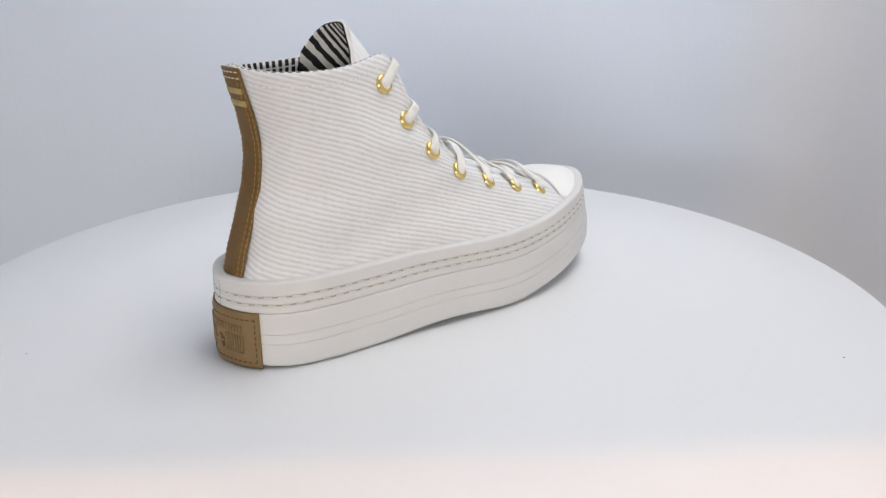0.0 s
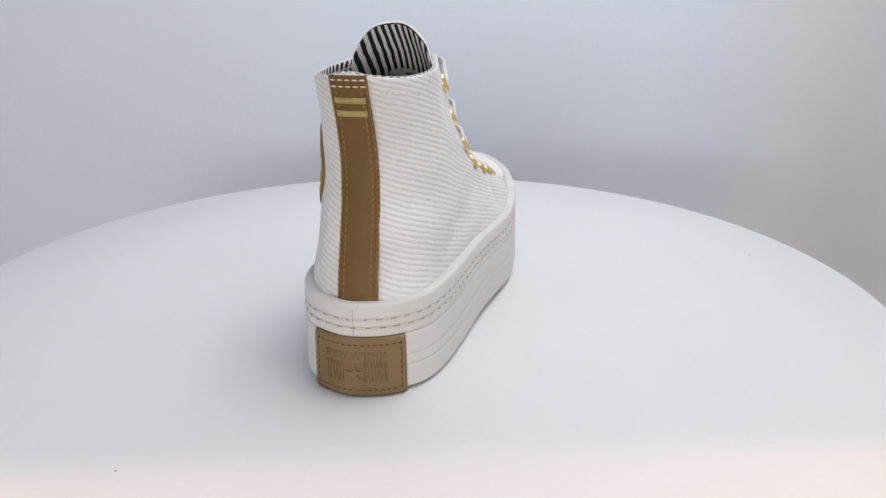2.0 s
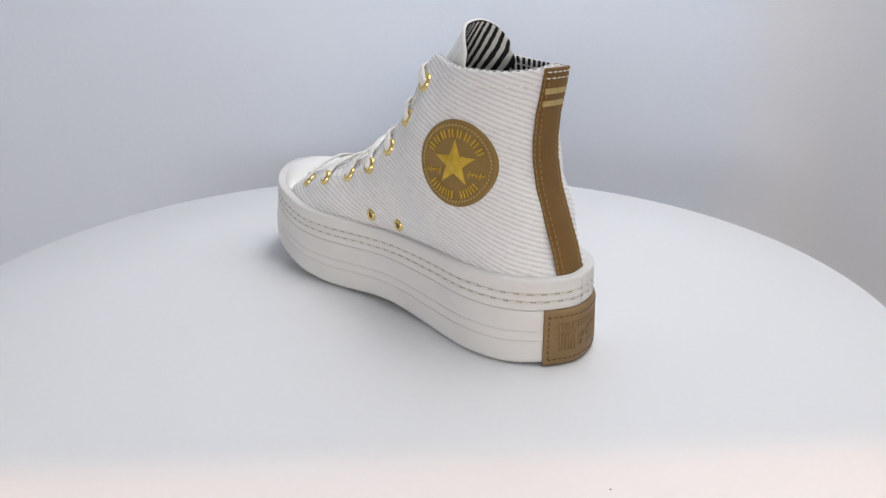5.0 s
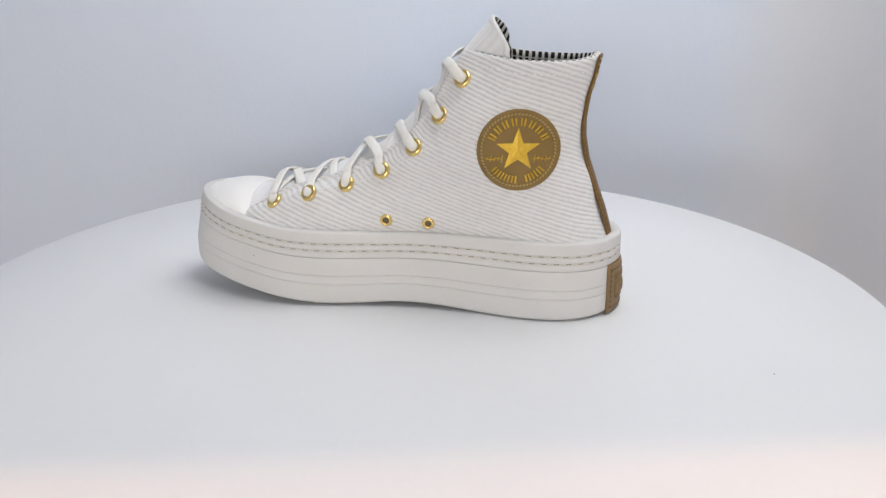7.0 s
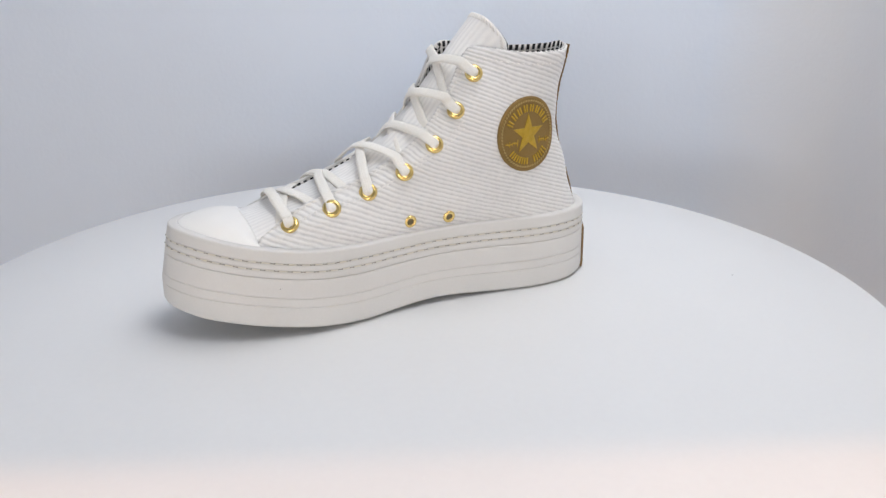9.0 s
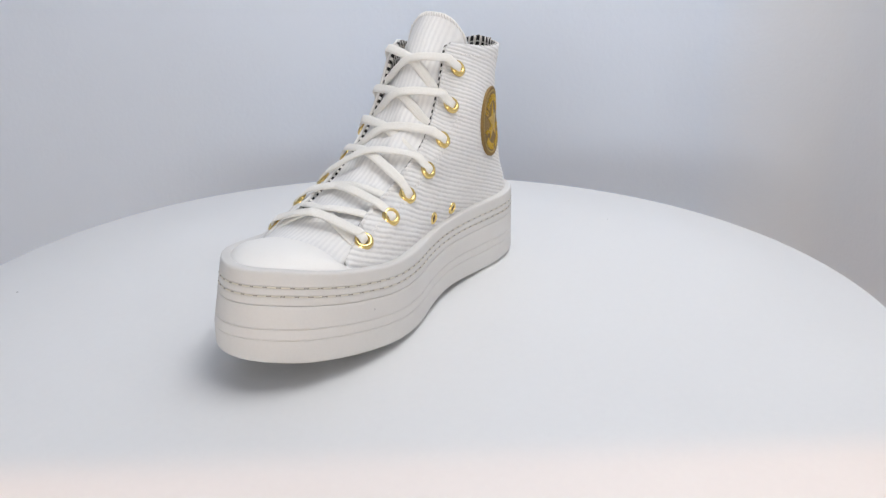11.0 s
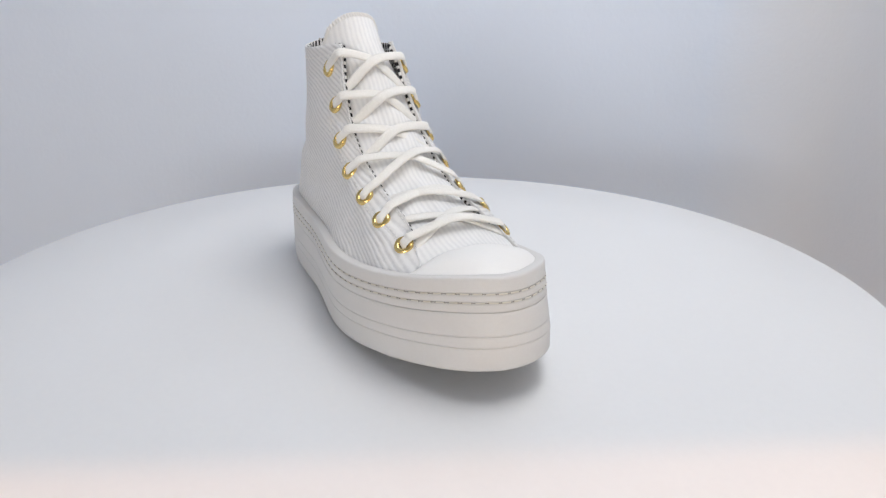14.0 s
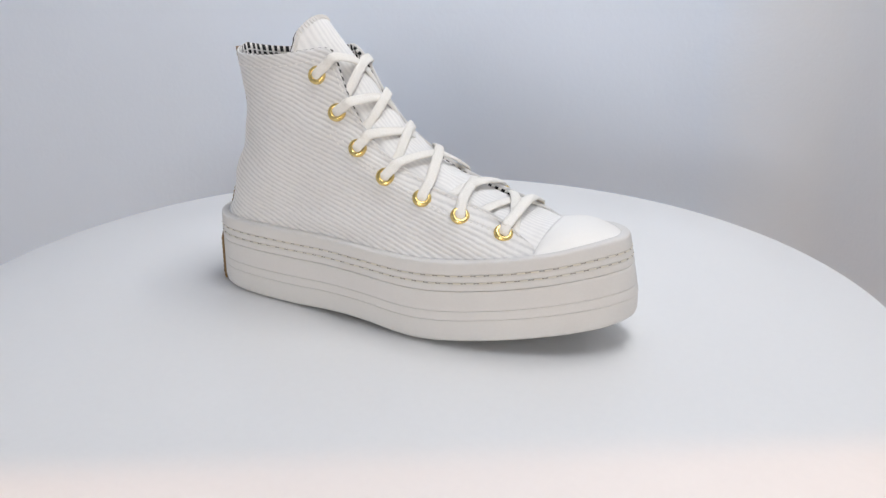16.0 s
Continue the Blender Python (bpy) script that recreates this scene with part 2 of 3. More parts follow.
def curved_wall(r):
    """The back wall, which runs round a soft hollow corner into the side wall."""
    cx, cy = RIGHT - r, BACK - r
    arc = [(cx + r * math.sin(a), cy + r * math.cos(a), math.sin(a), math.cos(a)) for a in np.linspace(0, math.pi / 2, 33)]
    line = [(LEFT, BACK, 0, 1), (-0.6, BACK, 0, 1), (0, BACK, 0, 1), (cx - 0.03, BACK, 0, 1)] + arc + [(RIGHT, cy - 0.03, 1, 0), (RIGHT, -0.4, 1, 0), (RIGHT, FRONT, 1, 0)]
    zs = np.linspace(FLOOR_Z, TOP, 8)
    bm = bmesh.new()
    slab(bm, np.array([[(x * 1000, y * 1000, z * 1000) for x, y, _, _ in line] for z in zs]),
         np.array([[((x + u * 0.1) * 1000, (y + w * 0.1) * 1000, z * 1000) for x, y, u, w in line] for z in zs]))
    for f in bm.faces:
        f.smooth = abs(f.normal.z) < 0.5
    tagged(mesh_object("wall_north", bm, BACKDROP, False), "plain bluish white wall curving round its corner", "wall", kind="structure")


curved_wall(0.18)
wall("wall_west", box(LEFT - 0.1, LEFT, FRONT, BACK + 0.1, FLOOR_Z - 0.05, TOP), "plain white wall out of view")
_front = box(LEFT - 0.1, WIN_X0, FRONT - 0.1, FRONT, FLOOR_Z - 0.05, TOP)
box(WIN_X1, RIGHT + 0.1, FRONT - 0.1, FRONT, FLOOR_Z - 0.05, TOP, _front)
box(WIN_X0, WIN_X1, FRONT - 0.1, FRONT, FLOOR_Z - 0.05, WIN_Z0, _front)
box(WIN_X0, WIN_X1, FRONT - 0.1, FRONT, WIN_Z1, TOP, _front)
wall("wall_south", _front, "plain white wall with a window opening", WALL_SIDE)
tagged(mesh_object("ceiling", box(LEFT - 0.1, RIGHT + 0.1, FRONT - 0.1, BACK + 0.1, TOP, TOP + 0.05), WALL, False),
       "plain white ceiling", "ceiling", kind="structure")


# ---------------------------------------------------------------- the turntable
def lathe(profile, n=160):
    """A turned body from (radius, height) pairs in millimetres."""
    bm = bmesh.new()
    grid = [[(r * math.cos(2 * math.pi * k / n), r * math.sin(2 * math.pi * k / n), z) for k in range(n)] for r, z in profile]
    rows = sheet(bm, grid, True)
    bm.faces.new(rows[0])
    bm.faces.new(rows[-1])
    return bm


def turntable():
    root = tagged(new("turntable"), "round white lacquered display turntable, slowly turning", "turntable")
    part("disc", lathe([(20, -14), (298, -14), (300, -12), (300, -2.0), (299.4, -0.6), (298, 0), (200, 0), (60, 0), (8, 0)], 240), DISC, root)
    part("base", lathe([(150, -750), (160, -747), (160, -725), (60, -710), (55, -60), (130, -30), (130, -14.5), (20, -14.5)], 80), DISC, root, "white pedestal foot under the disc")
    for x, y, r in ((217, -54.7, 0.5), (-135.8, 218, 0.6)):
        bm = bmesh.new()
        made = bmesh.ops.create_icosphere(bm, subdivisions=1, radius=r * MM)["verts"]
        for w in made:
            w.co = Vector((w.co.x * 1.3 + x * MM, w.co.y + y * MM, max(w.co.z * 0.4, -0.00005)))
        part("speck", bm, SPECK, root, "tiny dark speck of dirt")
    return root


TABLE = turntable()

# ---------------------------------------------------------------- the shoe: its sole
SHOE = tagged(new("platform_sneaker"), "cream ribbed canvas high-top sneaker with thick platform sole", "shoe")

MEDIAL = [(-133.2, 0), (-130.5, 13.6), (-121.7, 26.8), (-105.3, 36.5), (-82, 40), (-50, 37), (-15, 35.3), (14.7, 37.9), (44.7, 44.2), (70, 46.7),
          (93.9, 43.6), (115.7, 37.3), (134.5, 27.4), (146.6, 11.3)]
LATERAL = [(148.6, -6), (141, -20.6), (127, -31), (106.2, -40.3), (84.2, -47.1), (60, -51), (30, -51.8), (0, -48), (-30, -43.6), (-60, -40.8),
           (-88.4, -38), (-112, -31.5), (-127, -17.9)]
AROUND = 360
OUTLINE, GIRTH = even(spline(MEDIAL + LATERAL, 900, True), AROUND, True)
_t = np.roll(OUTLINE, -1, 0) - np.roll(OUTLINE, 1, 0)
OUT = np.stack([-_t[:, 1], _t[:, 0]], 1) / np.linalg.norm(_t, axis=1, keepdims=True)
if (OUT[0] * OUTLINE[0]).sum() < 0:
    OUT = -OUT


def smooth(a, b, x):
    f = min(max((x - a) / (b - a), 0), 1)
    return f * f * (3 - 2 * f)


def roll(x, y):
    """The forefoot is rolled a little: its outer edge stands higher."""
    return -y / 45 * 0.8 * smooth(30, 85, x)


def eased(x, xs, zs):
    """A rounded line through height marks."""
    return float(np.mean(np.interp(x + np.linspace(-12, 12, 13), xs, zs)))


def bottom_z(x, y=0.0):
    return roll(x, y) + max(0.0, eased(x, [-130, -122, -110, -55, -30, -5, 20, 40, 60, 84, 95, 115, 128, 142, 152],
                                        [2.0, 0.6, 0.0, 0.0, 2.0, 3.2, 1.4, 0.5, 2.4, 5.8, 7.3, 10.6, 13.0, 15.8, 18.0]))


def top_z(x, y=0.0):
    return roll(x, y) + eased(x, [-130, -90, -30, 20, 50, 70, 95, 115, 135, 152], [48.4, 48.8, 49.2, 48, 48.8, 50.5, 54.3, 58.2, 62, 63.5])


def sole_at(s, h, off):
    """Point of the sole's wall: s mm round from the heel's middle (medial side first), h from 0 at the ground to 1 at the rim."""
    i = (s / GIRTH * AROUND) % AROUND
    a, f = int(i) % AROUND, i - int(i)
    b = (a + 1) % AROUND
    p, n = OUTLINE[a] * (1 - f) + OUTLINE[b] * f, OUT[a] * (1 - f) + OUT[b] * f
    x = p[0]
    lean = -6.0 * smooth(105, 145, x) * max(h - 0.3, 0) / 0.7 - 1.0 * h
    q = p + n * (off + lean)
    z0, z1 = bottom_z(x, p[1]), top_z(x, p[1])
    return np.array([q[0], q[1], z0 + (z1 - z0) * h])


def ring_of(h, off, n=AROUND):
    return [sole_at(k * GIRTH / n, h, off) for k in range(n)]


def sole_part(name, profile, material, label, cap_first=False, cap_last=False):
    bm = bmesh.new()
    rows = sheet(bm, [ring_of(h, o) for h, o in profile], True)
    for on, row in ((cap_first, rows[0]), (cap_last, rows[-1])):
        if on:
            bm.faces.new(row)
    return part(name, bm, material, SHOE, label)


def groove(h, deep=0.45, half=0.0055):
    return [(h - half - 0.012, 0), (h - half - 0.001, 0), (h - half * 0.5, -deep), (h + half * 0.5, -deep), (h + half + 0.001, 0), (h + half + 0.012, 0)]


midsole = sole_part("midsole", [(0, -9), (0, -3.2), (0.012, -1.6), (0.035, -0.5), (0.06, -0.1), (0.09, 0)] + groove(0.285) + groove(0.40)
                    + [(0.5, 0), (0.60, 0), (0.638, 0), (0.643, -0.15), (0.645, -0.8), (0.66, -6)], RUBBER, "thick cream rubber platform midsole", True, True)
welt = sole_part("welt", [(0.645, -6), (0.648, -0.6), (0.651, -0.1), (0.66, 0.05), (0.72, 0.05), (0.731, 0.02), (0.735, -0.3), (0.755, -0.3), (0.759, 0.02), (0.77, 0.05),
                          (0.81, 0.05), (0.821, 0.02), (0.825, -0.3), (0.845, -0.3), (0.849, 0.02), (0.86, 0.05), (0.968, 0.02), (0.985, -0.12), (0.996, -0.45), (1.0, -1.0),
                          (1.0, -4.2), (0.996, -5.2), (0.98, -6.0), (0.90, -6.8)],
                 RUBBER, "cream rubber welt with two stitched channels", True, True)


def scuff(owner, p, r):
    bm = bmesh.new()
    bmesh.ops.create_icosphere(bm, subdivisions=1, radius=r * MM, matrix=Matrix.Translation(Vector(p) * MM))
    part("scuff", bm, SPECK, owner, "tiny dark mark")


scuff(midsole, sole_at(247, 0.52, 0.0), 0.35)

# stitches that lie in the welt's two channels

def stitch_mesh(length, wide, high):
    """A short plump thread."""
    bm = bmesh.new()
    rows = []
    for f, r in ((-0.5, 0.35), (-0.3, 0.9), (0.0, 1.0), (0.3, 0.9), (0.5, 0.35)):
        rows.append([(f * length, math.cos(a) * wide / 2 * r, math.sin(a) * high / 2 * r) for a in (k * math.pi / 3 for k in range(6))])
    made = sheet(bm, rows, True)
    bm.faces.new(made[0])
    bm.faces.new(made[-1])
    bmesh.ops.recalc_face_normals(bm, faces=bm.faces)
    me = bpy.data.meshes.new("stitch")
    bm.to_mesh(me)
    bm.free()
    me.polygons.foreach_set("use_smooth", [True] * len(me.polygons))
    return me


def frame_at(p, along, out):
    """Matrix with x along and z out, at p in millimetres."""
    x = Vector(along).normalized()
    z = Vector(out)
    z = (z - x * z.dot(x)).normalized()
    y = z.cross(x)
    m = Matrix((x, y, z)).transposed().to_4x4()
    m.translation = Vector(p) * MM
    return m


def lay(name, me, m, parent):
    ob = new(name, me)
    ob.parent = parent
    ob.matrix_local = m
    return ob


WELT_STITCH = stitch_mesh(7.4, 0.85, 0.8)
WELT_STITCH.materials.append(THREAD)
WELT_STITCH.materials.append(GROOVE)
# end faces coloured dark to paint in the shade of the needle holes
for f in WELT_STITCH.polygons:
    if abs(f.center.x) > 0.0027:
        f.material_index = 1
COUNT = 89
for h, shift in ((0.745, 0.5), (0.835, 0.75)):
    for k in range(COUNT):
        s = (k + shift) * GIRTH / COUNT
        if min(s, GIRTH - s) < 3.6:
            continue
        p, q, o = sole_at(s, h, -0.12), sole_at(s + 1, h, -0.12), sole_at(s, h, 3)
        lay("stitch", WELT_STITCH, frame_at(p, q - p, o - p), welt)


def welt_seam():
    bm = bmesh.new()
    hs = np.linspace(0.655, 0.995, 8)
    slab(bm, np.array([[sole_at(s, h, 0.12 - 1.6 * (h > 0.98)) for s in (-0.13, 0.13)] for h in hs]),
         np.array([[sole_at(s, h, -1.5) for s in (-0.13, 0.13)] for h in hs]))
    part("seam", bm, GROOVE, welt, "dark butt seam at the heel")


welt_seam()

# ---------------------------------------------------------------- the shoe: its upper
# rings from the welt to the rim; stations run from the heel's middle to the toe cap: along, out, up
RING_B = {1: [(-126, 0, 45), (-121.5, 18, 45), (-106, 30.8, 45), (-82, 34.3, 45), (-50, 31.5, 45), (-15, 30.2, 45), (20, 33.2, 45), (50, 39, 46), (76, 40, 48), (99, 34.5, 52)],
          -1: [(-126, 0, 45), (-121.5, 17.5, 45), (-106, 28.8, 45), (-82, 33, 45), (-50, 36, 45), (-15, 40, 45), (20, 45, 45), (50, 45.8, 46), (76, 43.2, 48), (99, 36.2, 52)]}
RING_1 = {1: [(-116, 0, 75), (-111.6, 16, 75), (-100, 25.5, 76), (-76, 32.5, 78), (-47, 36, 80), (-16, 33.5, 72), (16, 33.5, 66), (46, 35.5, 60), (73, 37, 57), (99, 33.5, 54.5)],
          -1: [(-116, 0, 75), (-111.6, 16, 75), (-100, 26, 76), (-76, 32.5, 78), (-47, 34, 80), (-16, 34.5, 72), (16, 37.5, 66), (46, 38.5, 60), (73, 37.5, 57), (99, 33, 54.5)]}
RING_2 = {1: [(-106.8, 0, 112), (-103, 13, 112), (-93, 22.5, 113), (-68, 31.6, 115), (-43, 33.6, 119), (-17, 31.8, 100), (10, 31, 86), (39, 31.2, 73.5), (71, 33, 64.5), (98, 32.5, 56)],
          -1: [(-106.8, 0, 112), (-103, 13, 112), (-93, 23.5, 113), (-68, 31.5, 115), (-43, 30.5, 120), (-17, 29.8, 100), (10, 31, 86), (39, 31, 73.5), (71, 30.5, 64.5), (98, 29.5, 56)]}
RING_T = {1: [(-113.3, 0, 154), (-110.0, 11, 152), (-96, 23, 150.5), (-67, 27.5, 151.5), (-37, 16.5, 156), (-19, 20, 123), (2, 22, 99.5), (36, 21, 81), (69, 23, 70), (97, 31, 57.5)],
          -1: [(-113.3, 0, 154), (-110.0, 11, 152), (-96, 24.3, 150.5), (-67, 29, 151.5), (-33, 18.5, 157), (-18, 20.5, 123), (2, 22, 99.5), (36, 21, 81), (69, 20.5, 70), (97, 27.5, 58)]}
NU, NV = 90, 46
CORNER = 4


def ring_curve(points, sharp):
    if not sharp:
        return spline(points, NU)
    n1 = round((NU - 1) * CORNER / (len(points) - 1)) + 1
    c = np.vstack([spline(points[:CORNER + 1], n1)[:-1], spline(points[CORNER:], NU - n1 + 1)])
    for _ in range(3):
        c[n1 - 4:n1 + 3] = (c[n1 - 5:n1 + 2] + 2 * c[n1 - 4:n1 + 3] + c[n1 - 3:n1 + 4]) / 4
    return c


def leaned(p):
    """The shaft leans a little towards the inner side."""
    p = np.array(p, float)
    up = np.clip((p[..., 2] - 46) / 105, 0, 1.3)
    back = np.clip((-20 - p[..., 0]) / 70, 0, 1)
    p[..., 1] += up * (1.0 + 3.6 * back)
    return p


def quarter_grid(side, top=1.0, low=0.0, nv=NV):
    rings = [ring_curve(r[side], i == 3) for i, r in enumerate((RING_B, RING_1, RING_2, RING_T))]
    cols = []
    for j in range(NU):
        c = spline([r[j] for r in rings], 121)
        d = np.concatenate([[0], np.cumsum(np.linalg.norm(np.diff(c, axis=0), axis=1))])
        s = np.linspace(low, top, nv) * d[-1]
        cols.append(np.stack([np.interp(s, d, c[:, i]) for i in range(3)], 1))
    g = np.array(cols).transpose(1, 0, 2)
    g[:, :, 1] *= side
    return leaned(g)


def outward(grid, side):
    n = normals(grid)
    if n[len(grid) // 3, NU // 2, 1] * side < 0:
        n = -n
    return n


QUARTER, QNORMAL = {}, {}
for side, name, mat in ((1, "medial", CANVAS_M), (-1, "lateral", CANVAS_L)):
    g = quarter_grid(side)
    n = outward(g, side)
    # slack cloth: shallow folds
    for i in range(NV):
        for j in range(NU):
            p = Vector(g[i, j]) * 0.028
            fold = noise.noise(Vector((p.x, p.z * 1.6, 3.0 * side))) * (2.0 if side > 0 else 2.7) + noise.noise(p * 3.1 + Vector((0, 9, 0))) * 0.4
            keep = min(i / 5, (NV - 1 - i) / 5, j / 6, (NU - 1 - j) / 8, 1.0)
            flat = math.exp(-((g[i, j, 0] + 71.5) ** 2 + (g[i, j, 2] - 102) ** 2) / 30 ** 2) if side > 0 else 0.0
            g[i, j] += n[i, j] * fold * max(keep, 0) * (1 - flat)
    j0 = round((NU - 1) * CORNER / 9)
    for i in range(NV - 6, NV):
        t = (i - (NV - 7)) / 6
        for j in range(j0 + 1, NU):
            g[i, j] += n[i, j] * 2.0 * t * t * min((j - j0) / 4, (NU - 1 - j) / 6, 1)
    QUARTER[side], QNORMAL[side] = g, n
    girth = np.concatenate([[0], np.cumsum(np.linalg.norm(np.diff(g[NV // 3, :, :2], axis=0), axis=1))]) - 126
    bm = bmesh.new()
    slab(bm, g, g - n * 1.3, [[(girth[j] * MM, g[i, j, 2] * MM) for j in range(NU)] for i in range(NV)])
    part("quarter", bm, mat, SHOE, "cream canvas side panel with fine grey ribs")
    inner, outer = g - n * 2.6, g - n * 1.35
    lo = NV // 3
    run = np.concatenate([[0], np.cumsum(np.linalg.norm(np.diff(g[-1], axis=0), axis=1))]) * MM
    uv = [[(run[j], i * 0.0026) for j in range(NU)] for i in range(lo, NV)]
    rise = (g[-1] - g[-2]) / np.linalg.norm(g[-1] - g[-2], axis=1, keepdims=True)
    a, b = outer[lo:].copy(), inner[lo:].copy()
    j0 = round((NU - 1) * CORNER / 9)
    proud = np.where(np.arange(NU) > j0, 0.3 * np.clip((NU - 1 - np.arange(NU)) / 10, 0, 1), 0.35)[:, None]
    a[-1] += rise * proud
    b[-1] += rise * proud
    bm = bmesh.new()
    slab(bm, a, b, uv)
    part("lining", bm, LINING, SHOE, "black and white striped woven lining")


def on_quarter(side, x, z):
    """Nearest place of a side panel to (x, z), and its outward direction."""
    g = QUARTER[side]
    d = (g[:, :, 0] - x) ** 2 + (g[:, :, 2] - z) ** 2
    i, j = np.unravel_index(np.argmin(d), d.shape)
    n = QNORMAL[side][i, j]
    p = g[i, j].copy()
    # slide in the tangent plane to the exact place
    dx, dz = x - p[0], z - p[2]
    if abs(n[1]) > 0.2:
        p += np.array([dx, -(n[0] * dx + n[2] * dz) / n[1], dz])
    return p, n


# toe cap
def toe_cap():
    n, m = 60, 22
    i0 = min(range(AROUND // 2), key=lambda k: abs(OUTLINE[k][0] - 100))
    i1 = min(range(AROUND // 2, AROUND), key=lambda k: abs(OUTLINE[k][0] - 100))
    front = [sole_at((i0 + (i1 - i0) * k / (n - 1)) * GIRTH / AROUND, 0.985, -4.7) for k in range(n)]
    rear = []
    for k in range(n):
        y = 34.0 + (-35.5 - 34.0) * k / (n - 1)
        f = abs((y + 0.7) / 34.8)
        rear.append(np.array([97.5 + 4.0 * (1 - f * f), y * 0.985, 52.2 + 13.4 * (1 - min(f, 1) ** 2.4)]))
    grid = []
    for i in range(m):
        r = i / (m - 1)
        rise = 1 - (1 - r) ** 3.0
        row = []
        for a, b in zip(front, rear):
            p = a + (b - a) * r
            p[2] = a[2] + (b[2] - a[2]) * rise + 1.8 * math.sin(math.pi * r)
            row.append(p)
        grid.append(row)
    grid = np.array(grid)
    under = grid.copy()
    under[:, :, 2] -= 2.2
    bm = bmesh.new()
    slab(bm, grid, under)
    part("toe_cap", bm, CAP, SHOE, "smooth cream rubber toe cap")


toe_cap()

# tongue: centre line, half width and how far its edges fall back
TONGUE = [(106, 63.5, 30, 11), (85, 68.8, 28, 7), (59, 76.2, 26, 7), (34.3, 86.8, 25, 8), (11.6, 101.6, 24, 10), (-7, 119.6, 23, 12), (-26, 144.2, 23.5, 17), (-41.5, 162, 23.5, 20), (-51, 173, 19.5, 11)]


def tongue():
    n, m = 64, 25
    line = spline(TONGUE, n)
    tan = np.gradient(line[:, :2], axis=0)
    tan /= np.linalg.norm(tan, axis=1, keepdims=True)
    grid, back, uv = [], [], []
    for i, ((x, z, w, drop), (tx, tz)) in enumerate(zip(line, tan)):
        nx, nz = -tz, tx
        if nz < 0:
            nx, nz = -nx, -nz
        row, rb, ru = [], [], []
        for j in range(m):
            f = 2 * j / (m - 1) - 1
            wave = noise.noise(Vector((x * 0.06, f * 1.4, 4))) * 1.1 * (1 - abs(f) * 0.5)
            crease = noise.noise(Vector((x * 0.10 + f * 1.6, f * 2.2 - x * 0.03, 11))) * 2.4 * smooth(0.12 * n, 0.3 * n, i) * (1 - smooth(0.55 * n, 0.75 * n, i))
            d = -drop * f * f + wave + crease * (1 - f * f)
            end = -4.5 * abs(f) ** 4 * smooth(n - 10, n - 1, i)
            high = smooth(0.66 * n, 0.85 * n, i)
            curl = high * (max(0.0, f - 0.35) / 0.65) ** 2
            d -= 8.0 * curl
            p = np.array([x + nx * d + tx * end, w * f + 0.5 - 2.4 * high - 2.0 * curl, z + nz * d + tz * end])
            row.append(p)
            rb.append(p - np.array([nx, 0, nz]) * 2.6)
            ru.append((w * f * MM + 0.05, i * 0.0026))
        grid.append(row)
        back.append(rb)
        uv.append(ru)
    grid, back = leaned(grid), leaned(back)
    mid = (grid * 0.45 + back * 0.55)
    bm = bmesh.new()
    slab(bm, grid, mid, uv)
    ob = part("tongue", bm, CANVAS_T, SHOE, "padded cream ribbed canvas tongue")
    lo = n // 3
    bm = bmesh.new()
    slab(bm, mid[lo:] * 0.98 + back[lo:] * 0.02, back[lo:], uv[lo:])
    part("tongue_lining", bm, LINING_T, ob, "black and white striped tongue back")
    return grid


TONGUE_GRID = tongue()


# heel strip and its stitches
def heel_x(z):
    zs = [45, 60, 75, 92, 106, 116, 130, 141, 153]
    return float(np.interp(z, zs, [-126.0, -121.6, -115.8, -109.7, -107.0, -106.7, -108.4, -111.2, -113.8]))


def heel_point(y, z, off):
    c = leaned(np.array([heel_x(z), 0.0, z]))
    slope = (heel_x(z + 3) - heel_x(z - 3)) / 6
    k = 0.0130
    p = np.array([c[0] + k * y * y, c[1] + y, z])
    n = np.array([-1.0, 2 * k * y, slope])
    return p + n / np.linalg.norm(n) * off, n / np.linalg.norm(n)


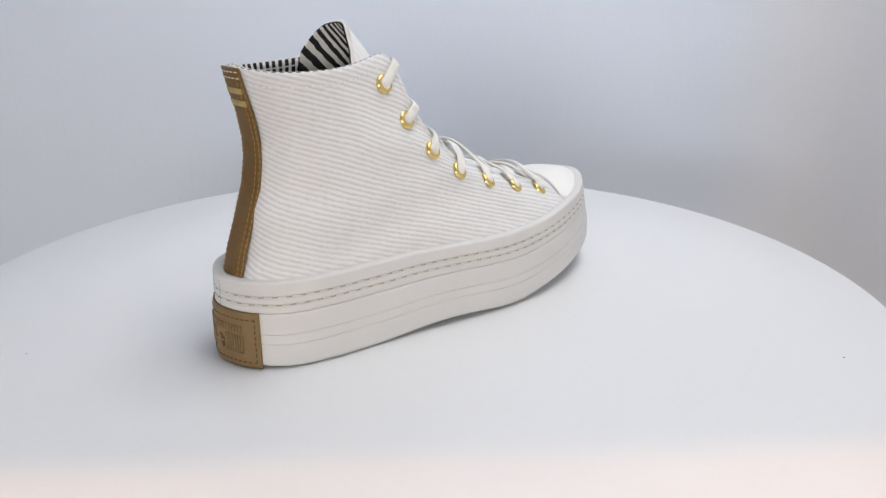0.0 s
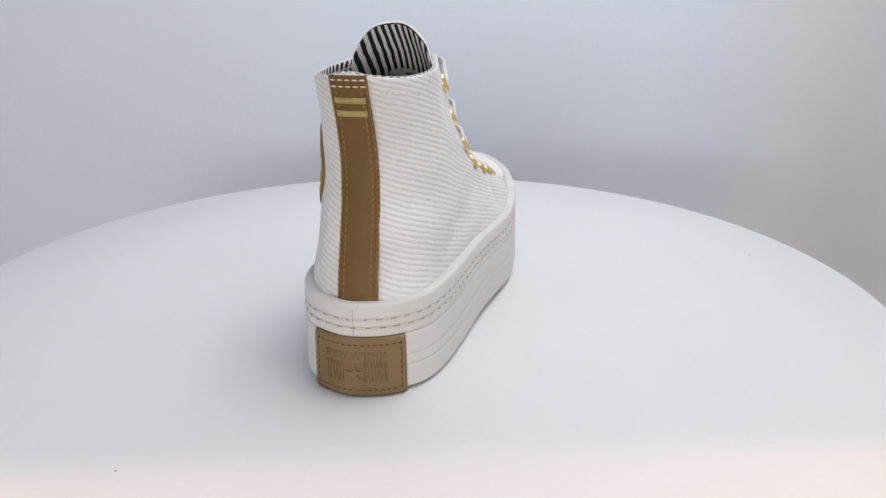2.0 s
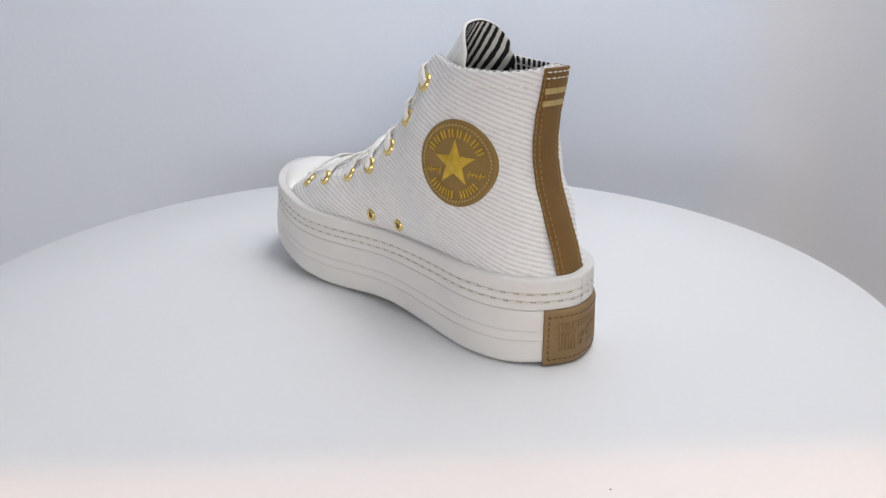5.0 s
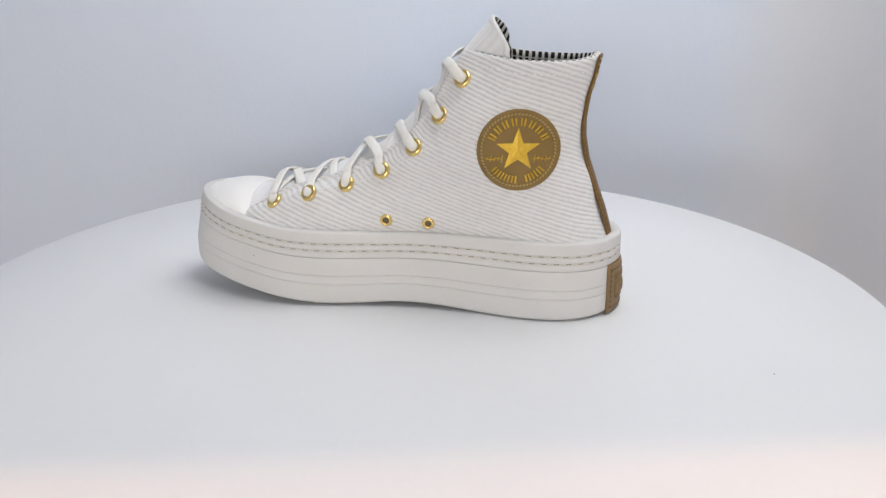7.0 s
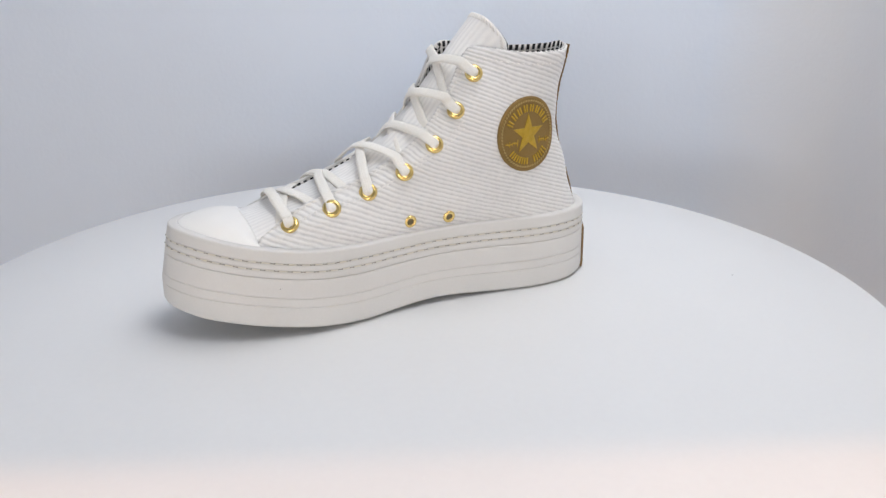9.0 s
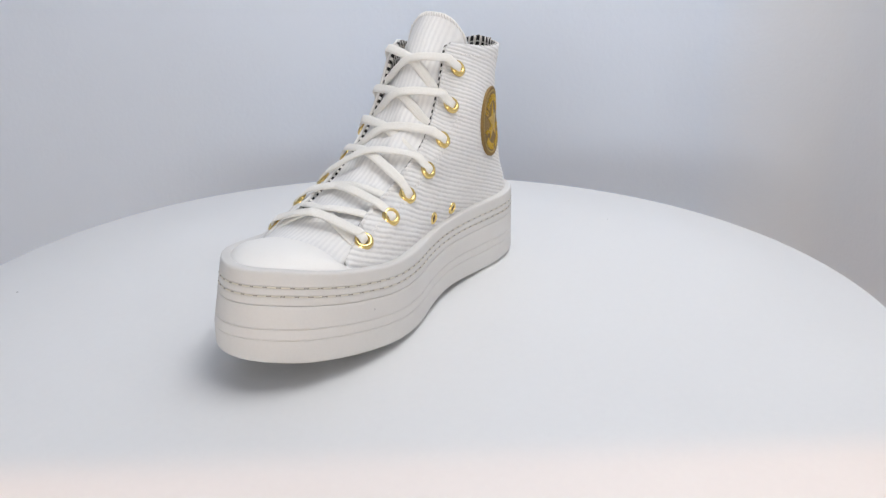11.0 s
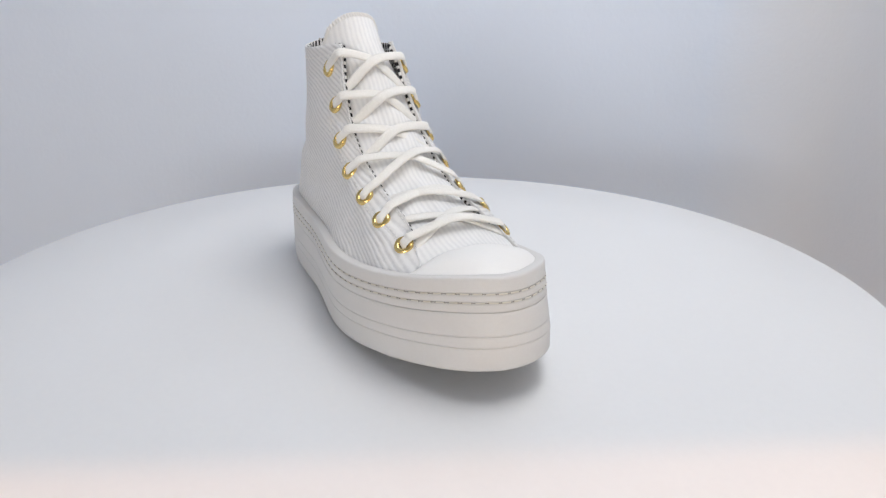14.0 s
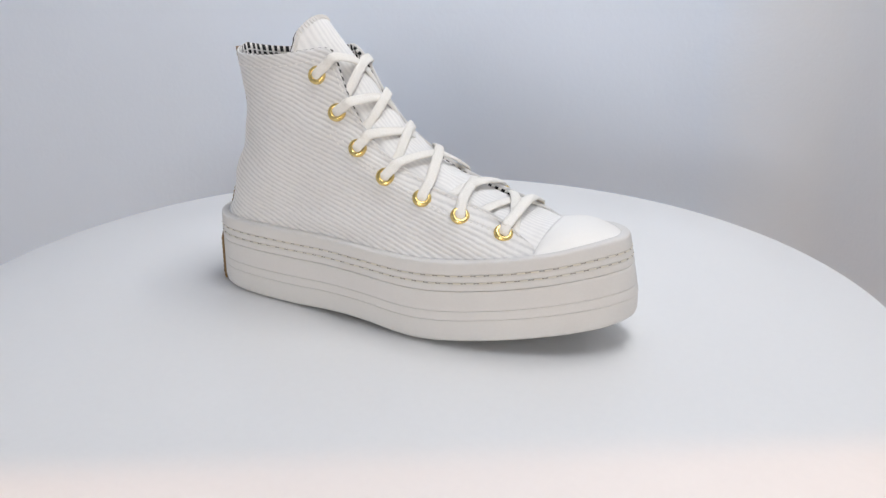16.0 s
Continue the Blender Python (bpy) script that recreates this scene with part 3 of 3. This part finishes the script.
def heel_strip():
    def grid(off):
        out = []
        for i in range(48):
            z = 45 + 107.8 * i / 47
            w = 10.2 - 1.2 * i / 47
            out.append([heel_point(w * f, z, off * (1 - 0.55 * abs(f) ** 8) - (off > 0) * 0.5 * math.exp(-((abs(f) - 0.77) / 0.05) ** 2))[0] for f in np.linspace(-1, 1, 41)])
        return np.array(out)
    bm = bmesh.new()
    slab(bm, grid(1.05), grid(-0.8))
    ob = part("heel_strip", bm, TAN, SHOE, "tan leather strip up the back seam")
    me = stitch_mesh(2.3, 0.7, 0.6)
    me.materials.append(THREAD_TAN)
    for sgn in (-1, 1):
        for row in (0.90, 0.64):
            for k in range(34):
                z = 49 + k * 3.0
                w = 10.6 - 1.4 * (z - 45) / 108
                p, n = heel_point(sgn * w * row, z, 0.75 + 0.3 * (row < 0.8))
                q, _ = heel_point(sgn * w * row, z + 1, 0.75 + 0.3 * (row < 0.8))
                lay("stitch", me, frame_at(p, q - p, n), ob)
    pale = stitch_mesh(2.6, 0.8, 0.7)
    pale.materials.append(THREAD)
    for z in (151.0, 148.0):
        for y in (-7, -3.6, -0.2, 3.2, 6.6):
            p, n = heel_point(y, z, 1.1)
            q, _ = heel_point(y + 1, z, 1.1)
            lay("top_stitch", pale, frame_at(p, q - p, n), ob)
    for z in (141.6, 135.4):
        bm = bmesh.new()
        ys = np.linspace(-7.2, 7.2, 14)
        slab(bm, np.array([[heel_point(y, z + h, 1.4)[0] for y in ys] for h in (-1.4, 0, 1.4)]),
             np.array([[heel_point(y, z + h, 0.5)[0] for y in ys] for h in (-1.4, 0, 1.4)]))
        part("gold_bar", bm, GOLD_THREAD, ob, "gold embroidered bar")
    return ob


heel_strip()


# heel label
def heel_label():
    S0, S1, Z0, Z1 = -25.6, 23.4, 0.6, 31.8

    def point(s, z, off):
        p = sole_at(s, 0.0, 0)
        h = (z - bottom_z(p[0])) / (top_z(p[0]) - bottom_z(p[0]))
        return sole_at(s, h, off)

    def grid(s0, s1, z0, z1, off, n=26, m=8):
        return np.array([[point(s, z, off) for s in np.linspace(s0, s1, n)] for z in np.linspace(z0, z1, m)])
    bm = bmesh.new()
    g = grid(S0, S1, Z0, Z1, 1.4, 40, 14)
    for i in (0, 13):
        g[i] = [point(s, (Z0, Z1)[i > 0], 0.8) for s in np.linspace(S0, S1, 40)]
    slab(bm, g, grid(S0, S1, Z0, Z1, -0.4, 40, 14))
    ob = part("heel_label", bm, TAN_LABEL, SHOE, "tan rubber heel label with embossed marks and dark stitching")
    me = stitch_mesh(2.2, 0.6, 0.5)
    me.materials.append(THREAD_DARK)
    for k in range(15):
        s = S0 + 3.2 + (S1 - S0 - 6.4) * k / 14
        for z in (28.0, 4.0):
            p, q, o = point(s, z, 1.45), point(s + 1, z, 1.45), point(s, z, 4)
            lay("stitch", me, frame_at(p, q - p, o - p), ob)
    for k in range(8):
        z = 5 + 23 * k / 7
        for s in (S0 + 2.6, S1 - 2.6):
            p, q, o = point(s, z, 1.45), point(s, z + 1, 1.45), point(s, z, 4)
            lay("stitch", me, frame_at(p, q - p, o - p), ob)
    # two lines of raised plain bars, and a star between the lower ones
    def bar(s0, s1, z0, z1):
        bm = bmesh.new()
        slab(bm, grid(s0, s1, z0, z1, 2.1, 4, 4), grid(s0, s1, z0, z1, 1.0, 4, 4))
        part("raised_bar", bm, TAN_LABEL, ob)
    for count, first, step, wide, z0, z1 in ((8, -15.4, 3.95, 3.0, 20.4, 24.2), (3, 5.2, 3.6, 2.6, 8.8, 18.8), (4, -16.0, 3.1, 2.4, 8.8, 18.8)):
        for k in range(count):
            s0 = first + k * step
            bar(s0, s0 + 0.9, z0, z1)
            bar(s0 + wide - 0.9, s0 + wide, z0, z1)
    bm = bmesh.new()
    ring = [point(-0.3 + math.sin(a) * r, 13.2 + math.cos(a) * r, 2.6) for k in range(10)
            for a, r in [(k * math.pi / 5, (4.2, 1.8)[k % 2])]]
    tip = bm.verts.new(Vector(point(-0.3, 13.2, 3.1)) * MM)
    vs = [bm.verts.new(Vector(p) * MM) for p in ring]
    lows = [bm.verts.new(Vector(point(-0.3 + math.sin(a) * r, 13.2 + math.cos(a) * r, 1.6)) * MM) for k in range(10)
            for a, r in [(k * math.pi / 5, (4.2, 1.8)[k % 2])]]
    for k in range(10):
        bm.faces.new((tip, vs[k], vs[(k + 1) % 10]))
        bm.faces.new((vs[k], lows[k], lows[(k + 1) % 10], vs[(k + 1) % 10]))
    part("raised_star", bm, TAN_LABEL, ob, smooth=False)


heel_label()


# eyelets: seven a side, and two vents on the inner side
EYELETS = {1: [(-37.9, 139.8), (-25.1, 119.0), (-10.0, 100.3), (9.7, 85.8), (32.5, 76.0), (55.7, 69.8), (79.8, 62.7)],
           -1: [(-39.7, 140.7), (-26.3, 120.4), (-10.8, 101.7), (7.9, 87.2), (31.3, 77.5), (54.8, 70.3), (79.7, 63.1)]}


def ring_mesh(outer, hole, high):
    bm = bmesh.new()
    prof = [(hole, -high), (hole, high * 0.5), (hole + 0.35, high * 0.85), ((hole + outer) / 2, high), (outer - 0.4, high * 0.7), (outer, high * 0.2), (outer, -0.3)]
    n = 28
    sheet(bm, [[(r * math.cos(2 * math.pi * k / n), r * math.sin(2 * math.pi * k / n), z) for k in range(n)] for r, z in prof], True)
    bmesh.ops.recalc_face_normals(bm, faces=bm.faces)
    me = bpy.data.meshes.new("eyelet")
    bm.to_mesh(me)
    bm.free()
    me.polygons.foreach_set("use_smooth", [True] * len(me.polygons))
    me.materials.append(GOLD)
    return me


# flat disc whose dark colour stands for the shade inside an eyelet
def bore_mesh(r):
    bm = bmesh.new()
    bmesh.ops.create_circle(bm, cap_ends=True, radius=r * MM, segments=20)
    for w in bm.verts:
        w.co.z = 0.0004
    me = bpy.data.meshes.new("bore_shade")
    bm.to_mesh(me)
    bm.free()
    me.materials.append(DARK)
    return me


RING, VENT = ring_mesh(5.4, 2.5, 1.9), ring_mesh(3.9, 1.9, 1.1)
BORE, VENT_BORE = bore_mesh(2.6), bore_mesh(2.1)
EYE = {}
for side in (1, -1):
    for i, (x, z) in enumerate(EYELETS[side]):
        p, n = on_quarter(side, x, z)
        EYE[side, i] = (p, n)
        m = frame_at(p, (1, 0, -0.6), n)
        ob = lay("eyelet", RING, m, SHOE)
        tagged(ob, "polished gold eyelet")
        lay("bore_shade", BORE, Matrix.Identity(4), ob)
for x, z in ((7.4, 55.4), (-18.7, 54.8)):
    p, n = on_quarter(1, x, z)
    ob = lay("vent_eyelet", VENT, frame_at(p, (1, 0, 0), n), SHOE)
    tagged(ob, "small gold vent eyelet")
    lay("bore_shade", VENT_BORE, Matrix.Identity(4), ob)


# laces
def edge_point(side, f):
    """Place on the rim of the lace opening at eyelet number f (fractions between)."""
    x = np.interp(f, range(7), [e[0] for e in EYELETS[side]]) + 5 + min(f, 0) * 13
    z = np.interp(f, range(7), [e[1] for e in EYELETS[side]]) - min(f, 0) * 20
    g = QUARTER[side][-1]
    j0 = round((NU - 1) * CORNER / 9)
    k = j0 + int(np.argmin((g[j0:, 0] - x) ** 2 + (g[j0:, 2] - z - 4) ** 2))
    return g[k].copy()


def tongue_mid(x, z):
    c = TONGUE_GRID[:, TONGUE_GRID.shape[1] // 2]
    k = int(np.argmin((c[:, 0] - x) ** 2 + (c[:, 2] - z) ** 2))
    a, b = c[max(k - 1, 0)], c[min(k + 1, len(c) - 1)]
    t = b - a
    n = np.array([-t[2], 0, t[0]])
    n = n if n[2] > 0 else -n
    return c[k], n / np.linalg.norm(n)


def lace_piece(points, ups, wide=6.2, thick=1.8):
    n = 44
    path, up = spline(points, n), spline(ups, n)
    bm = bmesh.new()
    sweep(bm, path, up, wide, thick)
    part("lace", bm, LACE, SHOE, "flat cream cotton lace")


def leave(side, i, f):
    """A lace's way out of an eyelet and over the rim of the lace opening at row f: points and facings."""
    p, n = EYE[side, i]
    e = edge_point(side, f)
    _, nc = tongue_mid(p[0] + 4, p[2] + 4)
    return [p - n * 1.2 - (e - p) * 0.22, p + n * 1.5, p + n * 2.1 + (e - p) * 0.5, e + nc * 1.7], [n, n, n, nc], e


def crossing(e, o, side, height, near):
    """The middle of a strand between two rims, height mm above the tongue."""
    c, nc = tongue_mid(e[0] * near + o[0] * (1 - near), e[2] * near + o[2] * (1 - near))
    return np.array([c[0], (e[1] + o[1]) / 2, c[2]]) + nc * height, nc


for side in (1, -1):
    lift = 2.3 if side == -1 else 4.1
    # upper rows: out of the eyelet, across, and down under the other rim
    for i in (0, 1, 2):
        pts, ups, e = leave(side, i, i - 0.06)
        o = edge_point(-side, i + 0.72)
        mid, nc = crossing(e, o, side, lift, 0.6)
        lace_piece(pts + [mid, o - nc * 1.0 + np.array([0, side * 4.0, 0]), o - nc * 5.5 - np.array([0, side * 0.5, 0])], ups + [nc, nc, nc])
    # fourth row: across and over the other rim into the next eyelet
    pts, ups, e = leave(side, 3, 2.9)
    back, backs, o = leave(-side, 4, 3.75)
    mid, nc = crossing(e, o, side, lift + 0.6, 0.5)
    lace_piece(pts + [mid] + back[::-1], ups + [nc] + backs[::-1])
    # sixth row: rises across to vanish under the other rim
    pts, ups, e = leave(side, 5, 4.75)
    o = edge_point(-side, 4.35)
    mid, nc = crossing(e, o, side, lift - 0.4, 0.5)
    lace_piece(pts + [mid, o - nc * 0.8 + np.array([0, side * 4.0, 0]), o - nc * 5.5 - np.array([0, side * 0.5, 0])], ups + [nc, nc, nc])
    # under the lowest bar: strands that run down inside
    a, o = edge_point(side, 5.2), edge_point(-side, 6.1)
    mid, nc = crossing(a, o, side, lift - 0.8, 0.5)
    lace_piece([a - nc * 5.5 + np.array([0, side * 0.5, 0]), a - nc * 0.6 - np.array([0, side * 3.0, 0]), mid, o - nc * 0.6 + np.array([0, side * 3.0, 0]),
                o - nc * 5.5 - np.array([0, side * 0.5, 0])], [nc] * 5)
pts, ups, e = leave(1, 6, 5.85)
back, backs, o = leave(-1, 6, 5.8)
bar_mid, bar_up = crossing(e, o, 1, 6.0, 0.5)
lace_piece(pts + [bar_mid] + back[::-1], ups + [bar_up] + backs[::-1])


def rim_piping():
    """Striped lining rolled over the rim of the lace opening."""
    j0 = round((NU - 1) * CORNER / 9)
    for side in (1, -1):
        g, n = QUARTER[side], QNORMAL[side]
        line = g[-1, j0:NU - 1] - n[-1, j0:NU - 1] * 2.7
        up = (g[-1] - g[-2])[j0:NU - 1]
        line = line + up / np.linalg.norm(up, axis=1, keepdims=True) * -0.45
        path, _ = even(line, 150)
        facing, _ = even(np.hstack([line, n[-1, j0:NU - 1]]), 150)
        bm = bmesh.new()
        sweep(bm, path, facing[:, 3:], 2.2, 2.2, 8, 2.0)
        part("piping", bm, PIPING, SHOE, "black and white striped lining edge")


rim_piping()


# sewing on the side panels: one row under the rim, two along the lace opening
def panel_sewing():
    me = stitch_mesh(2.0, 0.75, 0.6)
    me.materials.append(SEWING)
    panels = [o for o in SHOE.children if o.name.startswith("quarter")]
    j0 = round((NU - 1) * CORNER / 9)
    for side, panel in zip((1, -1), panels):
        g, n = QUARTER[side], QNORMAL[side]
        for row, a, b, gap in ((NV - 4, 6, j0 - 1, 3.4), (NV - 3, j0 + 2, NU - 3, 3.3), (NV - 14, j0 + 5, NU - 8, 3.3), (NV - 16, j0 + 5, NU - 8, 3.3)):
            line, length = even(g[row, a:b], 400)
            count = int(length / gap)
            for c in range(count):
                i = int((c + 0.5) * 399 / count)
                p, q = line[i], line[min(i + 4, 399)]
                k = a + int(np.argmin(np.linalg.norm(g[row, a:b] - p, axis=1)))
                lay("stitch", me, frame_at(p + n[row, k] * 0.1, q - line[max(i - 4, 0)], n[row, k]), panel)


panel_sewing()


def tongue_overlock():
    """Overlocked thread round the tongue's free edge."""
    me = stitch_mesh(3.6, 1.1, 0.9)
    me.materials.append(SEWING)
    g = TONGUE_GRID
    n = normals(g)
    if n[40, 12, 0] < 0:
        n = -n
    ob = [o for o in SHOE.children if o.name.startswith("tongue")][0]
    top, m = g.shape[0] - 2, g.shape[1]
    spots = [(i, 1, 0) for i in range(46, top, 1)] + [(top, j, 1) for j in range(1, m - 1)] + [(i, m - 2, 2) for i in range(top - 1, 45, -1)]
    for i, j, kind in spots:
        inward = g[i - 1, j] - g[i, j] if kind == 1 else g[i, j + (1 if kind == 0 else -1)] - g[i, j]
        lay("stitch", me, frame_at(g[i, j] + n[i, j] * 0.15, inward + 0.4 * (g[i, min(j + 1, m - 1)] - g[i, j]), n[i, j]), ob)


tongue_overlock()


def tongue_print():
    """Pale care print on the tongue's back, its text as plain dark bars."""
    g = TONGUE_GRID
    n = normals(g)
    if n[40, 12, 0] < 0:
        n = -n
    tongue_ob = [o for o in SHOE.children if o.name.startswith("tongue")][0]

    def plate(name, r0, r1, c0, c1, off, mat):
        rows, cols = np.linspace(r0, r1, 5), np.linspace(c0, c1, 7)

        def at(r, c, o):
            i, j = int(r), int(c)
            fr, fc = r - i, c - j
            p = (g[i, j] * (1 - fr) + g[i + 1, j] * fr) * (1 - fc) + (g[i, j + 1] * (1 - fr) + g[i + 1, j + 1] * fr) * fc
            return p - n[i, j] * o
        bm = bmesh.new()
        slab(bm, np.array([[at(r, c, off) for c in cols] for r in rows]), np.array([[at(r, c, off - 0.25) for c in cols] for r in rows]))
        part(name, bm, mat, tongue_ob)
    plate("care_print", 42, 49, 6, 17, 2.85, PRINT)
    for k, (c0, c1) in enumerate(((7, 15), (8, 16), (7, 12))):
        plate("print_bar", 43.4 + k * 1.9, 44.3 + k * 1.9, c0, c1, 3.05, DARK)


tongue_print()

# ankle patch with a star
def ankle_patch():
    c, n = on_quarter(1, -71.5, 102)
    n = np.array([0.0, 1.0, 0.06])
    n /= np.linalg.norm(n)
    ex = np.array([-1.0, 0, 0])
    ez = np.cross(ex, n) * -1
    ez = ez if ez[2] > 0 else -ez

    def at(a, r, off):
        q = c + ex * math.sin(a) * r + ez * math.cos(a) * r
        p, m = on_quarter(1, q[0], q[2])
        return np.array([q[0], p[1], q[2]]) + n * off

    bm = bmesh.new()
    N = 72
    rows = [[at(2 * math.pi * k / N, r, o) for k in range(N)] for r, o in ((23.0, -0.6), (23.2, 0.7), (22.8, 1.3), (21.9, 1.6), (21.0, 1.35), (15, 1.4), (8, 1.4), (1.5, 1.4))]
    made = sheet(bm, rows, True)
    bm.faces.new(made[-1])
    ob = part("ankle_patch", bm, PATCH, SHOE, "round brown ankle patch with gold foil star")
    bm = bmesh.new()
    tip = bm.verts.new(Vector(at(0, 0, 2.5)) * MM)
    tops = [bm.verts.new(Vector(at(k * math.pi / 5, (12.6, 5.0)[k % 2], 1.9)) * MM) for k in range(10)]
    lows = [bm.verts.new(Vector(at(k * math.pi / 5, (12.9, 5.3)[k % 2], 1.2)) * MM) for k in range(10)]
    for k in range(10):
        bm.faces.new((tip, tops[k], tops[(k + 1) % 10]))
        bm.faces.new((tops[k], lows[k], lows[(k + 1) % 10], tops[(k + 1) % 10]))
    part("star", bm, FOIL, ob, "raised gold foil star", False)

    def gold_bar(spots, wide, name="gold_mark"):
        """A slim raised bar along places given as angle and radius."""
        path = spline([at(a, r, 1.75) for a, r in spots], 4 * len(spots))
        bm = bmesh.new()
        sweep(bm, path, [n] * len(path), wide, 0.7, 6, 2.0)
        part(name, bm, FOIL, ob)

    for count, first, step, r0, r1, skip in ((8, -62, 17.7, 13.9, 18.3, None), (8, 227, -13.6, 14.6, 18.8, 4)):
        for k in range(count):
            if k != skip:
                for turn in (-0.06, 0.06):
                    a = radians(first + k * step) + turn
                    gold_bar([(a, r0), (a, r1)], 1.15)

    def flat_spot(x, z):
        return math.atan2(x, z), math.hypot(x, z)
    for sgn in (-1, 1):
        gold_bar([flat_spot(sgn * x, z) for x, z in ((8.5, -4.8), (11.5, -4.3), (14.5, -5.1), (18.0, -4.6))], 0.6)
        for x, lo, hi in ((9.0, -6.6, -2.6), (11.0, -5.6, -3.6), (13.0, -5.8, -3.9), (15.2, -6.4, -3.2), (17.0, -5.2, -4.0)):
            gold_bar([flat_spot(sgn * x, lo), flat_spot(sgn * (x + 0.5 * sgn), hi)], 0.55)
    me = stitch_mesh(1.8, 1.0, 0.7)
    me.materials.append(GOLD_THREAD)
    for k in range(64):
        a = 2 * math.pi * k / 64
        p, q = at(a, 20.4, 1.45), at(a + 0.02, 20.7, 1.45)
        lay("stitch", me, frame_at(p, q - p, n), ob)


ankle_patch()


# ---------------------------------------------------------------- what turns
def motions():
    times = [0.5 * k for k in range(33)]
    walk(TABLE, [(t, pose(0, 0, 0, 0, 0, spin(t))) for t in times])
    walk(SHOE, [(t, pose(0, 0, 0, 0, 0, spin(t) - 176.36) @ pose(0, -0.010, 0.0002)) for t in times])


motions()
